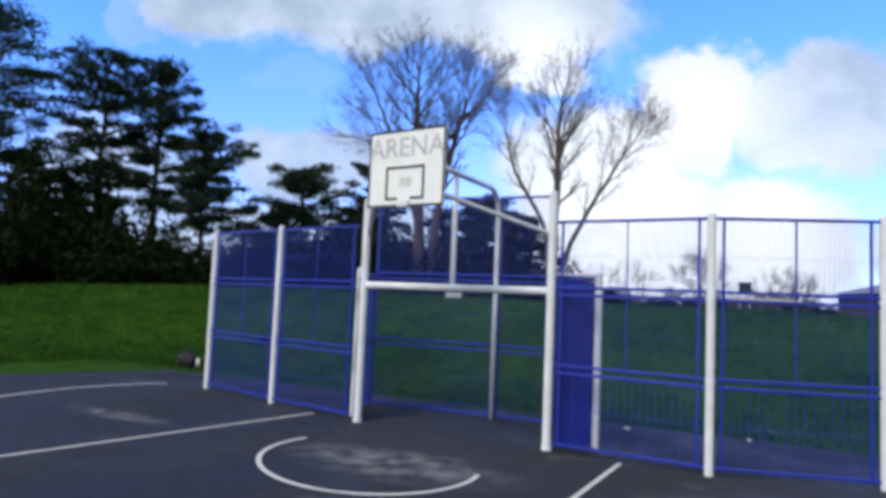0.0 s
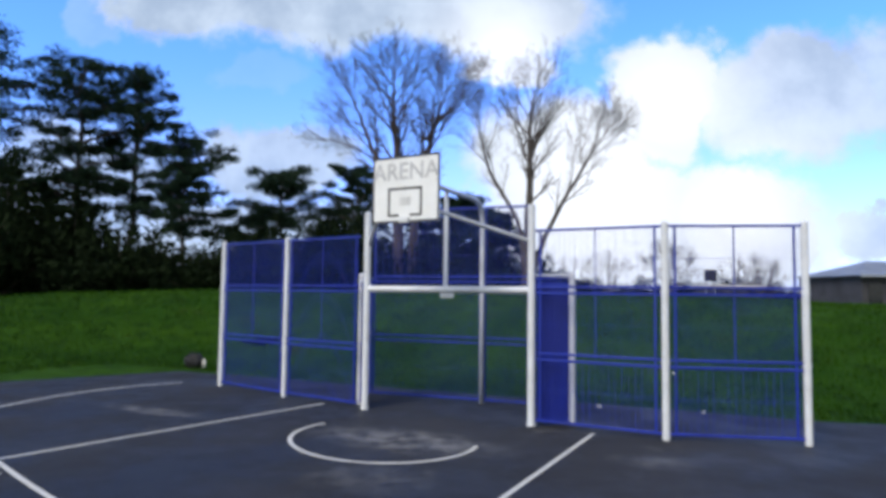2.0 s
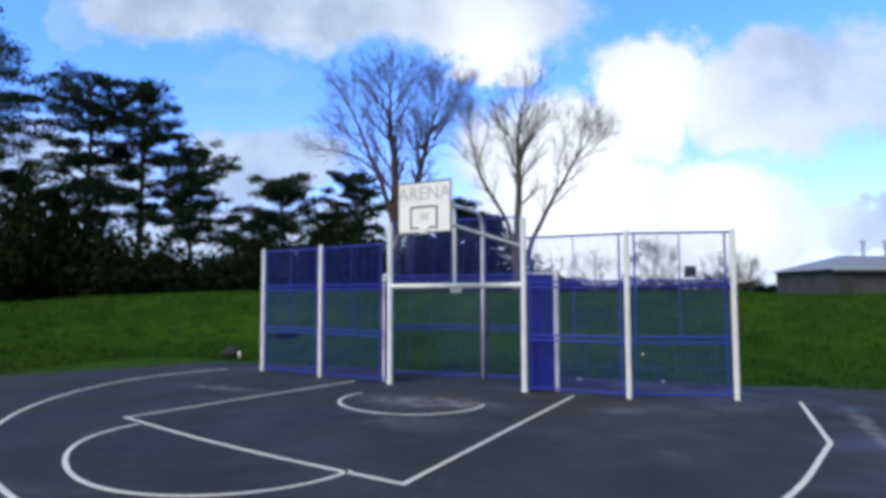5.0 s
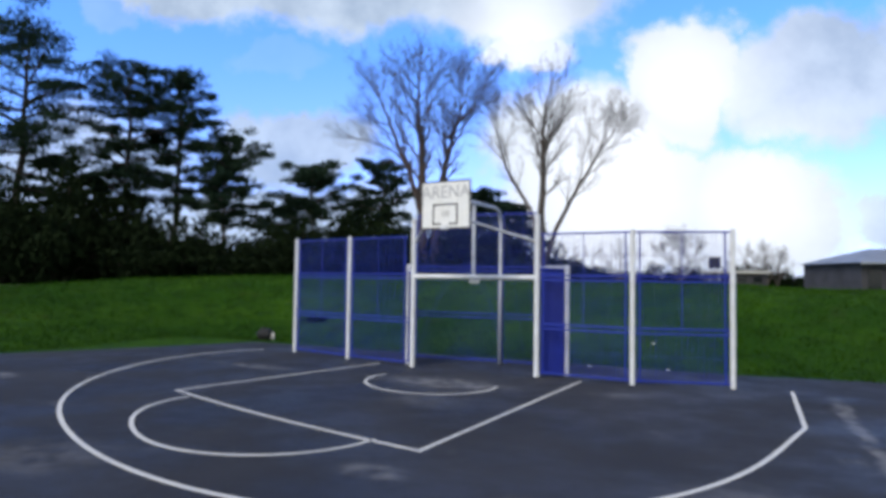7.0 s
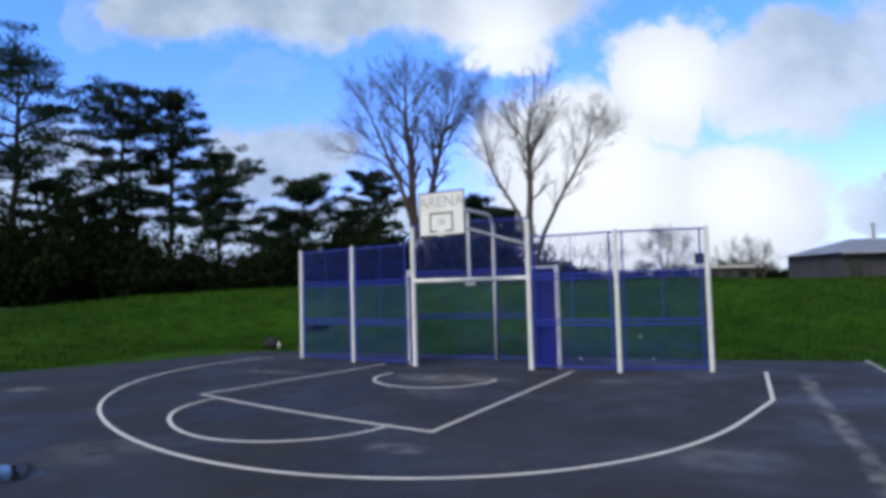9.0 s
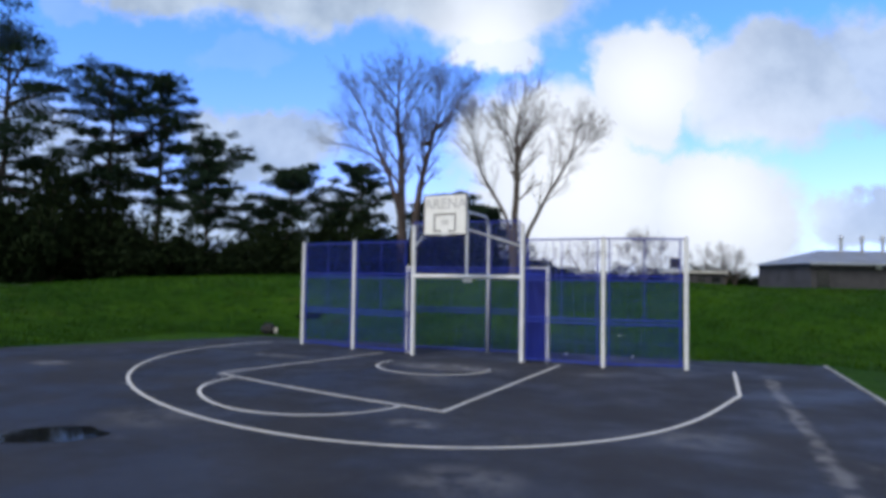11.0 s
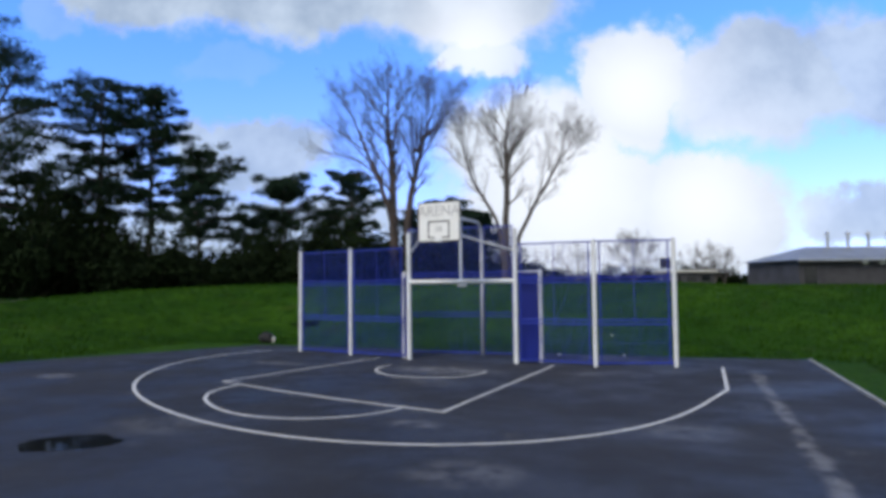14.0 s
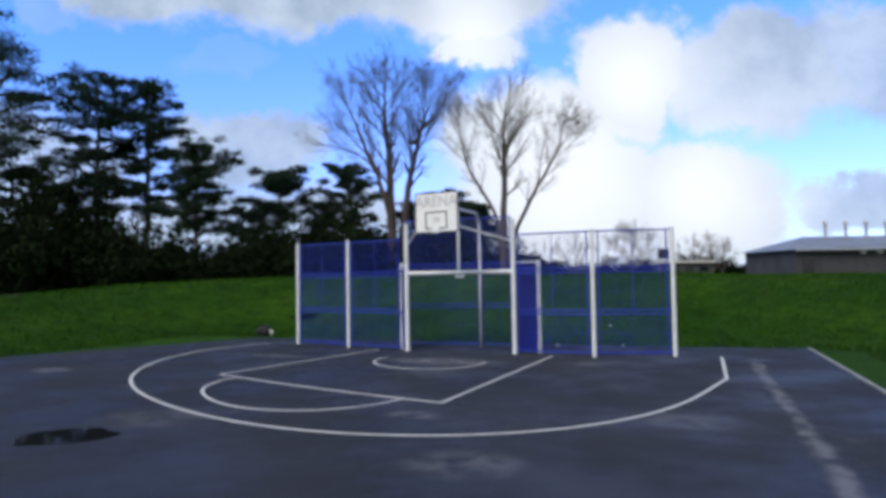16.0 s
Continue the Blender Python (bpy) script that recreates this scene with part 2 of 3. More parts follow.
def part(name, bm, mat, parent=None, label="", smooth=False):
    bmesh.ops.recalc_face_normals(bm, faces=bm.faces)
    me = bpy.data.meshes.new(name)
    bm.to_mesh(me)
    bm.free()
    me.materials.append(mat)
    if smooth:
        me.polygons.foreach_set("use_smooth", [True] * len(me.polygons))
    ob = new(name, me)
    ob.parent = parent
    return tagged(ob, label)


def thing(name, x, y, z, label, category, group="", turn=0.0):
    ob = new(name)
    ob.empty_display_size = 0.2
    ob.matrix_world = pose(x, y, z, 0, 0, turn)
    return tagged(ob, label, category, group)


def box(bm, x0, y0, z0, x1, y1, z1, bevel=0.0):
    m = Matrix.LocRotScale(((x0 + x1) / 2, (y0 + y1) / 2, (z0 + z1) / 2), None, (abs(x1 - x0), abs(y1 - y0), abs(z1 - z0)))
    made = bmesh.ops.create_cube(bm, size=1, matrix=m)["verts"]
    if bevel:
        edges = list({e for v in made for e in v.link_edges})
        bmesh.ops.bevel(bm, geom=edges, offset=bevel, segments=1, affect="EDGES")
    return bm


def tube(bm, points, r0, r1=None, sides=12, cap=True):
    """A round bar through the points, tapering from r0 to r1."""
    r1 = r0 if r1 is None else r1
    pts = [Vector(p) for p in points]
    rings, last = [], None
    for i, p in enumerate(pts):
        d = (pts[min(i + 1, len(pts) - 1)] - pts[max(i - 1, 0)]).normalized()
        side_v = (last - d * last.dot(d)).normalized() if last else d.orthogonal().normalized()
        last = side_v
        up_v = d.cross(side_v)
        r = r0 + (r1 - r0) * i / max(1, len(pts) - 1)
        rings.append([bm.verts.new(p + r * (math.cos(a) * side_v + math.sin(a) * up_v)) for a in (2 * math.pi * k / sides for k in range(sides))])
    for a, b in zip(rings, rings[1:]):
        for k in range(sides):
            bm.faces.new((a[k], a[(k + 1) % sides], b[(k + 1) % sides], b[k]))
    if cap:
        bm.faces.new(rings[0][::-1])
        bm.faces.new(rings[-1])
    return bm


def smooth_step(a, b, x):
    t = min(1.0, max(0.0, (x - a) / (b - a)))
    return t * t * (3 - 2 * t)


# ---- ground, court and lines ----
COURT = (-11.4, -42.0, 9.2, 2.7)


def ground_height(x, y):
    """The lawn: level round the court, a long bank behind it, then rolling parkland."""
    dx, dy = max(COURT[0] - x, x - COURT[2], 0), max(y - COURT[3], COURT[1] - y, 0)
    d = math.hypot(dx, dy)
    swell = noise.noise(Vector((x * 0.06, y * 0.06, 0.3)))
    rise = 2.0 + 0.35 * swell
    if x > 2:
        rise -= 0.28 * smooth_step(2, 8, x)
    if x < -9:
        rise *= 0.45 + 0.55 * smooth_step(-8, 9, y)
        rise *= 1 - 0.25 * smooth_step(-17, -26, x)
    rough = (0.06 * noise.noise(Vector((x * 0.5, y * 0.5, 2.0))) + 0.03 * noise.noise(Vector((x * 1.7, y * 1.7, 5.0)))) * min(1, d / 3)
    z = rise * smooth_step(0.6, 11.0, d) + rough - 0.015
    return z - 0.4 * smooth_step(14, 34, d) - 1.5 * smooth_step(60, 200, d)


def build_ground():
    xs = [-2500, -1200, -500, -250] + [-150 + 5 * i for i in range(20)] + [-50 + 0.6 * i for i in range(147)] + [38.5 + 5 * i for i in range(20)] + [150, 250, 500, 1200, 2500]
    ys = [-2500, -800, -300, -120, -60, -45] + [-42 + 2.0 * i for i in range(12)] + [-18 + 0.5 * i for i in range(118)] + [41 + 4 * i for i in range(26)] + [160, 250, 500, 1200, 2500]
    verts = [(x, y, ground_height(x, y)) for y in ys for x in xs]
    n = len(xs)
    faces = [(j * n + i, j * n + i + 1, (j + 1) * n + i + 1, (j + 1) * n + i) for j in range(len(ys) - 1) for i in range(n - 1)]
    tagged(mesh_object("ground", verts, faces, LAWN, smooth=True), "mown green park lawn rising in a bank behind the court", "lawn", kind="structure")


build_ground()
# the court's outline, with a slightly wandering grass edge
CORNERS = [(9.6, -42), (8.95, -5.0), (8.36, 3.2), (5.4, 2.7), (-7.0, 2.6), (-8.75, 2.5), (-9.95, -0.2), (-11.2, -2.7), (-12.2, -4.7), (-12.4, -42)]


def court_outline():
    edge_rng = random.Random(3)
    pts = []
    for a, b in zip(CORNERS, CORNERS[1:]):
        n = max(2, int(math.dist(a, b) / 0.35))
        for i in range(n):
            k = 0 if i == 0 else 1
            pts.append((a[0] + (b[0] - a[0]) * i / n + k * edge_rng.gauss(0, 0.025), a[1] + (b[1] - a[1]) * i / n + k * edge_rng.gauss(0, 0.025)))
    return pts + [CORNERS[-1]]


bm = bmesh.new()
rim = court_outline()
upper = [bm.verts.new((*p, 0.0)) for p in rim]
lower = [bm.verts.new((*p, -0.12)) for p in rim]
bm.faces.new(upper)
for i in range(len(rim)):
    j = (i + 1) % len(rim)
    bm.faces.new((upper[i], lower[i], lower[j], upper[j]))
court = part("court", bm, ASPHALT)
tagged(court, "dark worn asphalt ball court with dusty scuffs", "court", kind="structure")

def stripe(name, points, width, label):
    """A painted line: a thin strip of paint along the points."""
    pts = [Vector((*p, 0)) for p in points]
    verts, faces = [], []
    for i, p in enumerate(pts):
        a, b = pts[max(i - 1, 0)], pts[min(i + 1, len(pts) - 1)]
        d = (b - a).normalized()
        n = Vector((-d.y, d.x, 0)) * width / 2
        if 0 < i < len(pts) - 1:
            n /= max(0.5, (pts[i] - a).normalized().dot(d))
        verts += [p + n + Vector((0, 0, 0.0045)), p - n + Vector((0, 0, 0.0045)), p + n, p - n]
    for i in range(len(pts) - 1):
        k = 4 * i
        faces += [(k, k + 1, k + 5, k + 4), (k, k + 4, k + 6, k + 2), (k + 1, k + 3, k + 7, k + 5)]
    ob = mesh_object(name, verts, faces, LINE)
    return tagged(ob, label, "court marking", "court markings", "structure")


def swung(cx, cy, terms, a0, a1, n=72):
    """An arc swung by hand on a loose string: its radius drifts with the angle, which counts from straight down the court."""
    pts = []
    for i in range(n + 1):
        a = radians(a0 + (a1 - a0) * i / n)
        r = terms[0] + sum(c * math.cos((k + 1) * a) + q * math.sin((k + 1) * a) for k, (c, q) in enumerate(terms[1:]))
        pts.append((cx + r * math.sin(a), cy - r * math.cos(a)))
    return pts


def bowed(a, b, sag, n=12):
    """A long line that bows a little to its right on the way from a to b."""
    d = Vector((b[0] - a[0], b[1] - a[1]))
    side_v = Vector((d.y, -d.x)).normalized()
    return [tuple(Vector(a) + d * (i / n) + side_v * sag * math.sin(math.pi * i / n)) for i in range(n + 1)]


stripe("key_line", bowed((-2.55, 0.11), (-3.46, -5.22), 0.0) + bowed((-3.46, -5.22), (2.385, -6.78), 0.13)[1:] + bowed((2.385, -6.78), (2.50, -0.17), 0.0)[1:], 0.06, "worn white painted key outline on the asphalt")
stripe("free_throw_line", swung(-0.6, -6.1, (2.056, (0.03, -0.01), (-0.1, 0.26)), -104, 78.5), 0.06, "white painted free throw half circle on the asphalt")
stripe("restricted_line", swung(0, -1.9, (1.361, (0.03, -0.06), (-0.02, 0.09)), -108, 95), 0.06, "scuffed white half circle below the hoop board")
stripe("three_point_line", swung(0, -1.9, (6.338, (1.29, 0.14), (-1.09, 0.01), (0.88, 0.48), (-0.36, 0.02)), -112, 81.3) + [(6.36, 0.65)], 0.065, "long white painted shooting arc on the asphalt")
# ---- fence bays ----
def wires(x0, x1, z0, z1, y=0.0, step=0.027, wide=0.0034, cross=0.5):
    """Welded mesh: upright wires with cross wires."""
    verts, faces = [], []

    def bar(a, b, c, d, e, f):
        k = len(verts)
        verts.extend(((a, b, c), (d, b, c), (d, e, c), (a, e, c), (a, b, f), (d, b, f), (d, e, f), (a, e, f)))
        faces.extend(((k, k + 1, k + 5, k + 4), (k + 1, k + 2, k + 6, k + 5), (k + 2, k + 3, k + 7, k + 6), (k + 3, k, k + 4, k + 7)))

    n = max(2, round((x1 - x0) / step))
    for i in range(1, n):
        x = x0 + (x1 - x0) * i / n
        bar(x - wide / 2, y - wide / 2, z0, x + wide / 2, y + wide / 2, z1)
    n = max(2, round((z1 - z0) / cross))
    for i in range(1, n):
        z = z0 + (z1 - z0) * i / n
        k = len(verts)
        h = 0.0018
        verts.extend(((x0, y + 0.004, z - h), (x0, y + 0.004, z + h), (x0, y + 0.010, z + h), (x0, y + 0.010, z - h), (x1, y + 0.004, z - h), (x1, y + 0.004, z + h), (x1, y + 0.010, z + h), (x1, y + 0.010, z - h)))
        faces.extend(((k, k + 1, k + 5, k + 4), (k + 1, k + 2, k + 6, k + 5), (k + 2, k + 3, k + 7, k + 6), (k + 3, k, k + 4, k + 7)))
    return verts, faces


def fence_panel(a, b, levels, label, middle=True, gap=0.14, low_bars=True):
    """A blue mesh panel between two plan points: rails at the levels, end uprights, a middle upright, mesh between the rails."""
    a, b = Vector((*a, 0)), Vector((*b, 0))
    d = b - a
    t = thing("mesh_fence", a.x, a.y, 0, label, "fence", "mesh fences", math.degrees(math.atan2(d.y, d.x)))
    long = d.length
    x0, x1 = gap, long - gap
    for i, z in enumerate(levels):
        double = 0 < i < len(levels) - 1
        for dz in ((-0.05, 0.05) if double else (0,)):
            part("rail", box(bmesh.new(), 0.045, -0.020, z + dz - 0.019, long - 0.045, 0.020, z + dz + 0.019, 0.005), BLUE, t)
    for x in (x0, x1):
        part("upright", box(bmesh.new(), x - 0.016, -0.016, levels[0], x + 0.016, 0.016, levels[-1], 0.005), BLUE, t)
    if middle:
        part("upright", box(bmesh.new(), long / 2 - 0.008, -0.012, levels[1], long / 2 + 0.008, 0.012, levels[-1], 0.005), BLUE, t)
    if low_bars:
        v, f = wires(x0, x1, levels[0], levels[1] - 0.05, -0.006, 0.1, 0.005, 2.0)
        tagged(mesh_object("bar_infill", v, f, BLUE, t), kind="stuff")
    for i, (z0, z1) in enumerate(zip(levels, levels[1:])):
        v, f = wires(0.05, long - 0.05, z0, z1)
        tagged(mesh_object("mesh_infill", v, f, BLUE, t), kind="stuff")
    return t


def fence_post(x, y, height, label, r=0.052):
    t = thing("fence_post", x, y, 0, label, "fence post", "fence posts")
    part("post", tube(bmesh.new(), [(0, 0, 0), (0, 0, height)], r, sides=16), WHITE, t, smooth=False)
    cap = tube(bmesh.new(), [(0, 0, height), (0, 0, height + 0.012), (0, 0, height + 0.03)], r + 0.004, r * 0.5, sides=16)
    part("cap", cap, WHITE, t)
    for z in (1.1, 2.1):
        if z < height - 0.2:
            part("clamp", tube(bmesh.new(), [(0, 0, z - 0.03), (0, 0, z + 0.03)], r + 0.006, sides=16), WHITE, t)
    return t


GX = {-1: -1.57, 1: 1.49}
LEVELS = (0.09, 1.08, 2.12, 3.06)
WING = "tall blue steel mesh fence panel between white posts"
P1, P2, P3, P4 = (-5.85, 0.93), (-3.71, 0.41), (3.527, -0.11), (5.34, 0.48)
for a, b in ((P1, P2), (P2, (-1.72, 0.02)), ((1.49, 0.0), P3), (P3, P4)):
    fence_panel(a, b, LEVELS, WING, low_bars=a[0] > 0)
for x, y in (P1, P2, P3, P4):
    fence_post(x, y, 3.10, "tall white round steel fence post on the asphalt")
SHORT = {-1: (-1.93, 0.36), 1: (2.03, 0.40)}
for s in (-1, 1):
    fence_post(*SHORT[s], 2.38, "short white steel post at the goal recess")

# recess behind the goal
BACK, TOP = (0.07, 1.17, 2.33), 3.70
fence_panel((-2.35, 1.42), (-0.02, 1.62), BACK + (TOP,), "tall blue mesh fence closing the goal recess", middle=False, gap=0.05, low_bars=False)
fence_panel((-0.02, 1.62), (0.92, 1.68), BACK + (TOP,), "narrow tall blue mesh fence closing the goal recess", middle=False, gap=0.05, low_bars=False)
fence_panel((0.92, 1.68), (2.03, 0.52), BACK[:3], "low blue mesh fence at the recess corner", middle=False, gap=0.05, low_bars=False)
fence_panel((-2.35, 1.42), (-1.95, 0.46), BACK[:3], "low blue mesh fence at the recess corner", middle=False, gap=0.05, low_bars=False)


def side_sheet(s):
    """A solid blue side panel from the goal post to the short post, with a white top bar."""
    t = thing("side_screen", GX[s], 0.02, 0, "solid blue painted side panel of the goal recess", "screen", "goal recess sides")
    end = Vector((SHORT[s][0] - GX[s], SHORT[s][1] - 0.02, 0))
    a, b = end * 0.13, end * 0.90
    d = (b - a).normalized()
    n = Vector((-d.y, d.x, 0))
    for name, z0, z1, h, mat in (("sheet", 0.1, 2.21, 0.012, BLUE_SHEET), ("rail", 0.06, 0.11, 0.024, BLUE), ("rail", 1.07, 1.12, 0.026, BLUE), ("rail", 2.19, 2.24, 0.024, BLUE)):
        bm = bmesh.new()
        vs = [bm.verts.new(p + n * k + Vector((0, 0, z))) for z in (z0, z1) for p, k in ((a, h), (b, h), (b, -h), (a, -h))]
        for f in ((0, 1, 2, 3), (7, 6, 5, 4), (0, 4, 5, 1), (1, 5, 6, 2), (2, 6, 7, 3), (3, 7, 4, 0)):
            bm.faces.new([vs[i] for i in f])
        part(name, bm, mat, t)
    for i in range(1, 9):
        p = a + (b - a) * i / 9
        part("rib", tube(bmesh.new(), [p + n * 0.012 * -s + Vector((0, 0, 0.1)), p + n * 0.012 * -s + Vector((0, 0, 1.08))], 0.009, sides=6), BLUE, t)
    part("top_bar", tube(bmesh.new(), [(0, 0, 2.35), (end.x, end.y, 2.35)], 0.03), WHITE, t, "white steel top bar")


for s in (-1, 1):
    side_sheet(s)


# ---- goal and hoop board ----
def goal():
    t = thing("goal_frame", 0, 0, 0, "white tubular steel goal frame with tall posts", "goal")
    for s in (-1, 1):
        p = part("goal_post", tube(bmesh.new(), [(GX[s], -0.03, 0), (GX[s], -0.03, 3.46)], 0.060, sides=20), WHITE, t)
        part("cap", tube(bmesh.new(), [(GX[s], -0.03, 3.46), (GX[s], -0.03, 3.49)], 0.063, 0.03, sides=20), WHITE, p)
        part("base_collar", tube(bmesh.new(), [(GX[s], -0.03, 0), (GX[s], -0.03, 0.05)], 0.070, sides=20), WHITE, p)
    part("crossbar", tube(bmesh.new(), [(-1.52, -0.03, 2.115), (1.44, -0.03, 2.115)], 0.056, sides=20), WHITE, t)
    part("plate", box(bmesh.new(), -0.13, -0.02, 1.975, 0.13, 0.0, 2.105, 0.008), WHITE, t, "white steel gusset plate")


def board():
    t = thing("hoop_board", 0.03, -1.566, 0, "white hoop board with faded lettering on a steel post and arms", "basketball backboard")
    y = 0.0
    turned = pose(0, 0, 0.11, 0, 0, -5.5)
    panel = part("board_panel", box(bmesh.new(), -0.6, y, 2.98, 0.6, y + 0.022, 3.98, 0.004), BOARD, t)
    panel.matrix_local = turned

    def band(x0, z0, x1, z1, name="marking", mat=BLACK):
        part(name, box(bmesh.new(), x0, y - 0.004, z0, x1, y, z1), mat, panel)

    band(-0.6, 3.95, 0.6, 3.98)
    band(-0.6, 2.98, -0.09, 3.01)
    band(0.09, 2.98, 0.6, 3.01)
    band(-0.6, 3.01, -0.572, 3.95)
    band(0.572, 3.01, 0.6, 3.95)
    band(-0.31, 3.47, 0.30, 3.505)
    band(-0.31, 3.07, -0.275, 3.47)
    band(0.265, 3.07, 0.30, 3.47)
    band(-0.275, 3.07, -0.11, 3.105)
    band(0.09, 3.07, 0.265, 3.105)
    band(-0.10, 3.23, 0.10, 3.36, "faded_label", material("ghost_label", (0.66, 0.66, 0.65), 0.5, fine=30))
    # rim bracket left on the board
    b = box(bmesh.new(), -0.09, y - 0.05, 2.97, 0.09, y - 0.005, 3.06, 0.01)
    part("rim_bracket", b, WHITE, t, "white steel rim bracket without its ring").matrix_local = turned
    # lettering
    cu = bpy.data.curves.new("lettering", "FONT")
    cu.body, cu.size, cu.align_x, cu.extrude, cu.offset = "ARENA", 0.36, "CENTER", 0.003, 0.005
    cu.space_character = 1.02
    tmp = bpy.data.objects.new("lettering", cu)
    me = bpy.data.meshes.new_from_object(tmp)
    me.materials.clear()
    me.materials.append(FADED)
    ob = new("lettering", me)
    ob.parent = panel
    ob.matrix_local = pose(0, y - 0.003, 3.63, 90, 0, 0)
    tagged(ob, "large faded grey letters")
    bpy.data.objects.remove(tmp)
    # back bars, arms and bent post
    for z in (3.12, 3.8):
        part("frame_bar", box(bmesh.new(), -0.5, 0.024, z - 0.025, 0.5, 0.07, z + 0.025, 0.005), WHITE, t).matrix_local = turned
    for s in (-1, 1):
        part("frame_bar", box(bmesh.new(), 0.42 * s - 0.02, 0.072, 3.06, 0.42 * s + 0.02, 0.11, 3.84, 0.005), WHITE, t).matrix_local = turned
        part("arm", tube(bmesh.new(), [(GX[s] - 0.04 * s - 0.03, 1.53, 2.90), (0.50 * s, 0.10, 3.25)], 0.029), WHITE, t)
    part("prop", tube(bmesh.new(), [(-0.05, 1.536, 2.16), (-0.05, 1.536, 3.79)], 0.038), WHITE, t)
    back = 3.12
    bent = [(-0.04, back, 0), (-0.04, back, 2.0), (-0.04, back, 3.42)] + [(-0.04, back - 0.38 * (1 - math.cos(radians(a))), 3.42 + 0.38 * math.sin(radians(a))) for a in range(15, 91, 15)] + [(-0.03, 1.6, 3.80), (0, 0.09, 3.80)]
    part("bent_post", tube(bmesh.new(), bent, 0.042, sides=14), GREY, t, "pale grey bent steel post", smooth=True)


goal()
board()
# ---- trees ----
class Limbs:
    """Collects tapered branch tubes in one mesh."""

    def __init__(self):
        self.v, self.f = [], []

    def tube(self, pts, radii, sides):
        last, start = None, len(self.v)
        for i, p in enumerate(pts):
            d = (pts[min(i + 1, len(pts) - 1)] - pts[max(i - 1, 0)]).normalized()
            s = (last - d * last.dot(d)) if last else d.orthogonal()
            s = s.normalized() if s.length > 1e-6 else d.orthogonal().normalized()
            last = s
            u = d.cross(s)
            for k in range(sides):
                a = 2 * math.pi * k / sides
                self.v.append(p + radii[i] * (math.cos(a) * s + math.sin(a) * u))
        for i in range(len(pts) - 1):
            for k in range(sides):
                a, b = start + i * sides + k, start + i * sides + (k + 1) % sides
                self.f.append((a, b, b + sides, a + sides))


def sprout(limbs, rng, p, d, length, r, level, lift, twigs):
    """One side branch that curves upward, with its own finer branches down to the twigs."""
    steps = 6 if level == 1 else 4 if level == 2 else 3
    pts, dirs = [p], [d]
    wobble = (0, 0.06, 0.09, 0.12, 0.16)[level]
    for i in range(steps):
        d = (d + Vector((rng.gauss(0, wobble), rng.gauss(0, wobble), rng.gauss(0, wobble * 0.7) + lift))).normalized()
        p = p + d * length / steps
        pts.append(p)
        dirs.append(d)
    limbs.tube(pts, [max(0.0055, r * (1 - 0.72 * i / steps)) for i in range(steps + 1)], (8, 5, 4, 3, 3)[level])
    if level == 4 or length < 0.35:
        return
    count = max(2, int(length * twigs[level - 1]))
    turn = rng.uniform(0, 6.3)
    for k in range(count):
        f = 0.22 + 0.78 * (k + rng.random()) / count
        i = min(steps - 1, int(f * steps))
        base = pts[i].lerp(pts[i + 1], f * steps - i)
        turn += 2.4 + rng.gauss(0, 0.5)
        s = dirs[i].orthogonal().normalized()
        s.rotate(Matrix.Rotation(turn, 3, dirs[i]))
        open_by = rng.uniform(0.35, 0.85)
        nd = (dirs[i] * math.cos(open_by) + s * math.sin(open_by)).normalized()
        sprout(limbs, rng, base, nd, length * rng.uniform(0.36, 0.66) * (1.15 - 0.5 * f), max(0.0075, r * (1 - 0.7 * f) * 0.6), level + 1, lift, twigs)


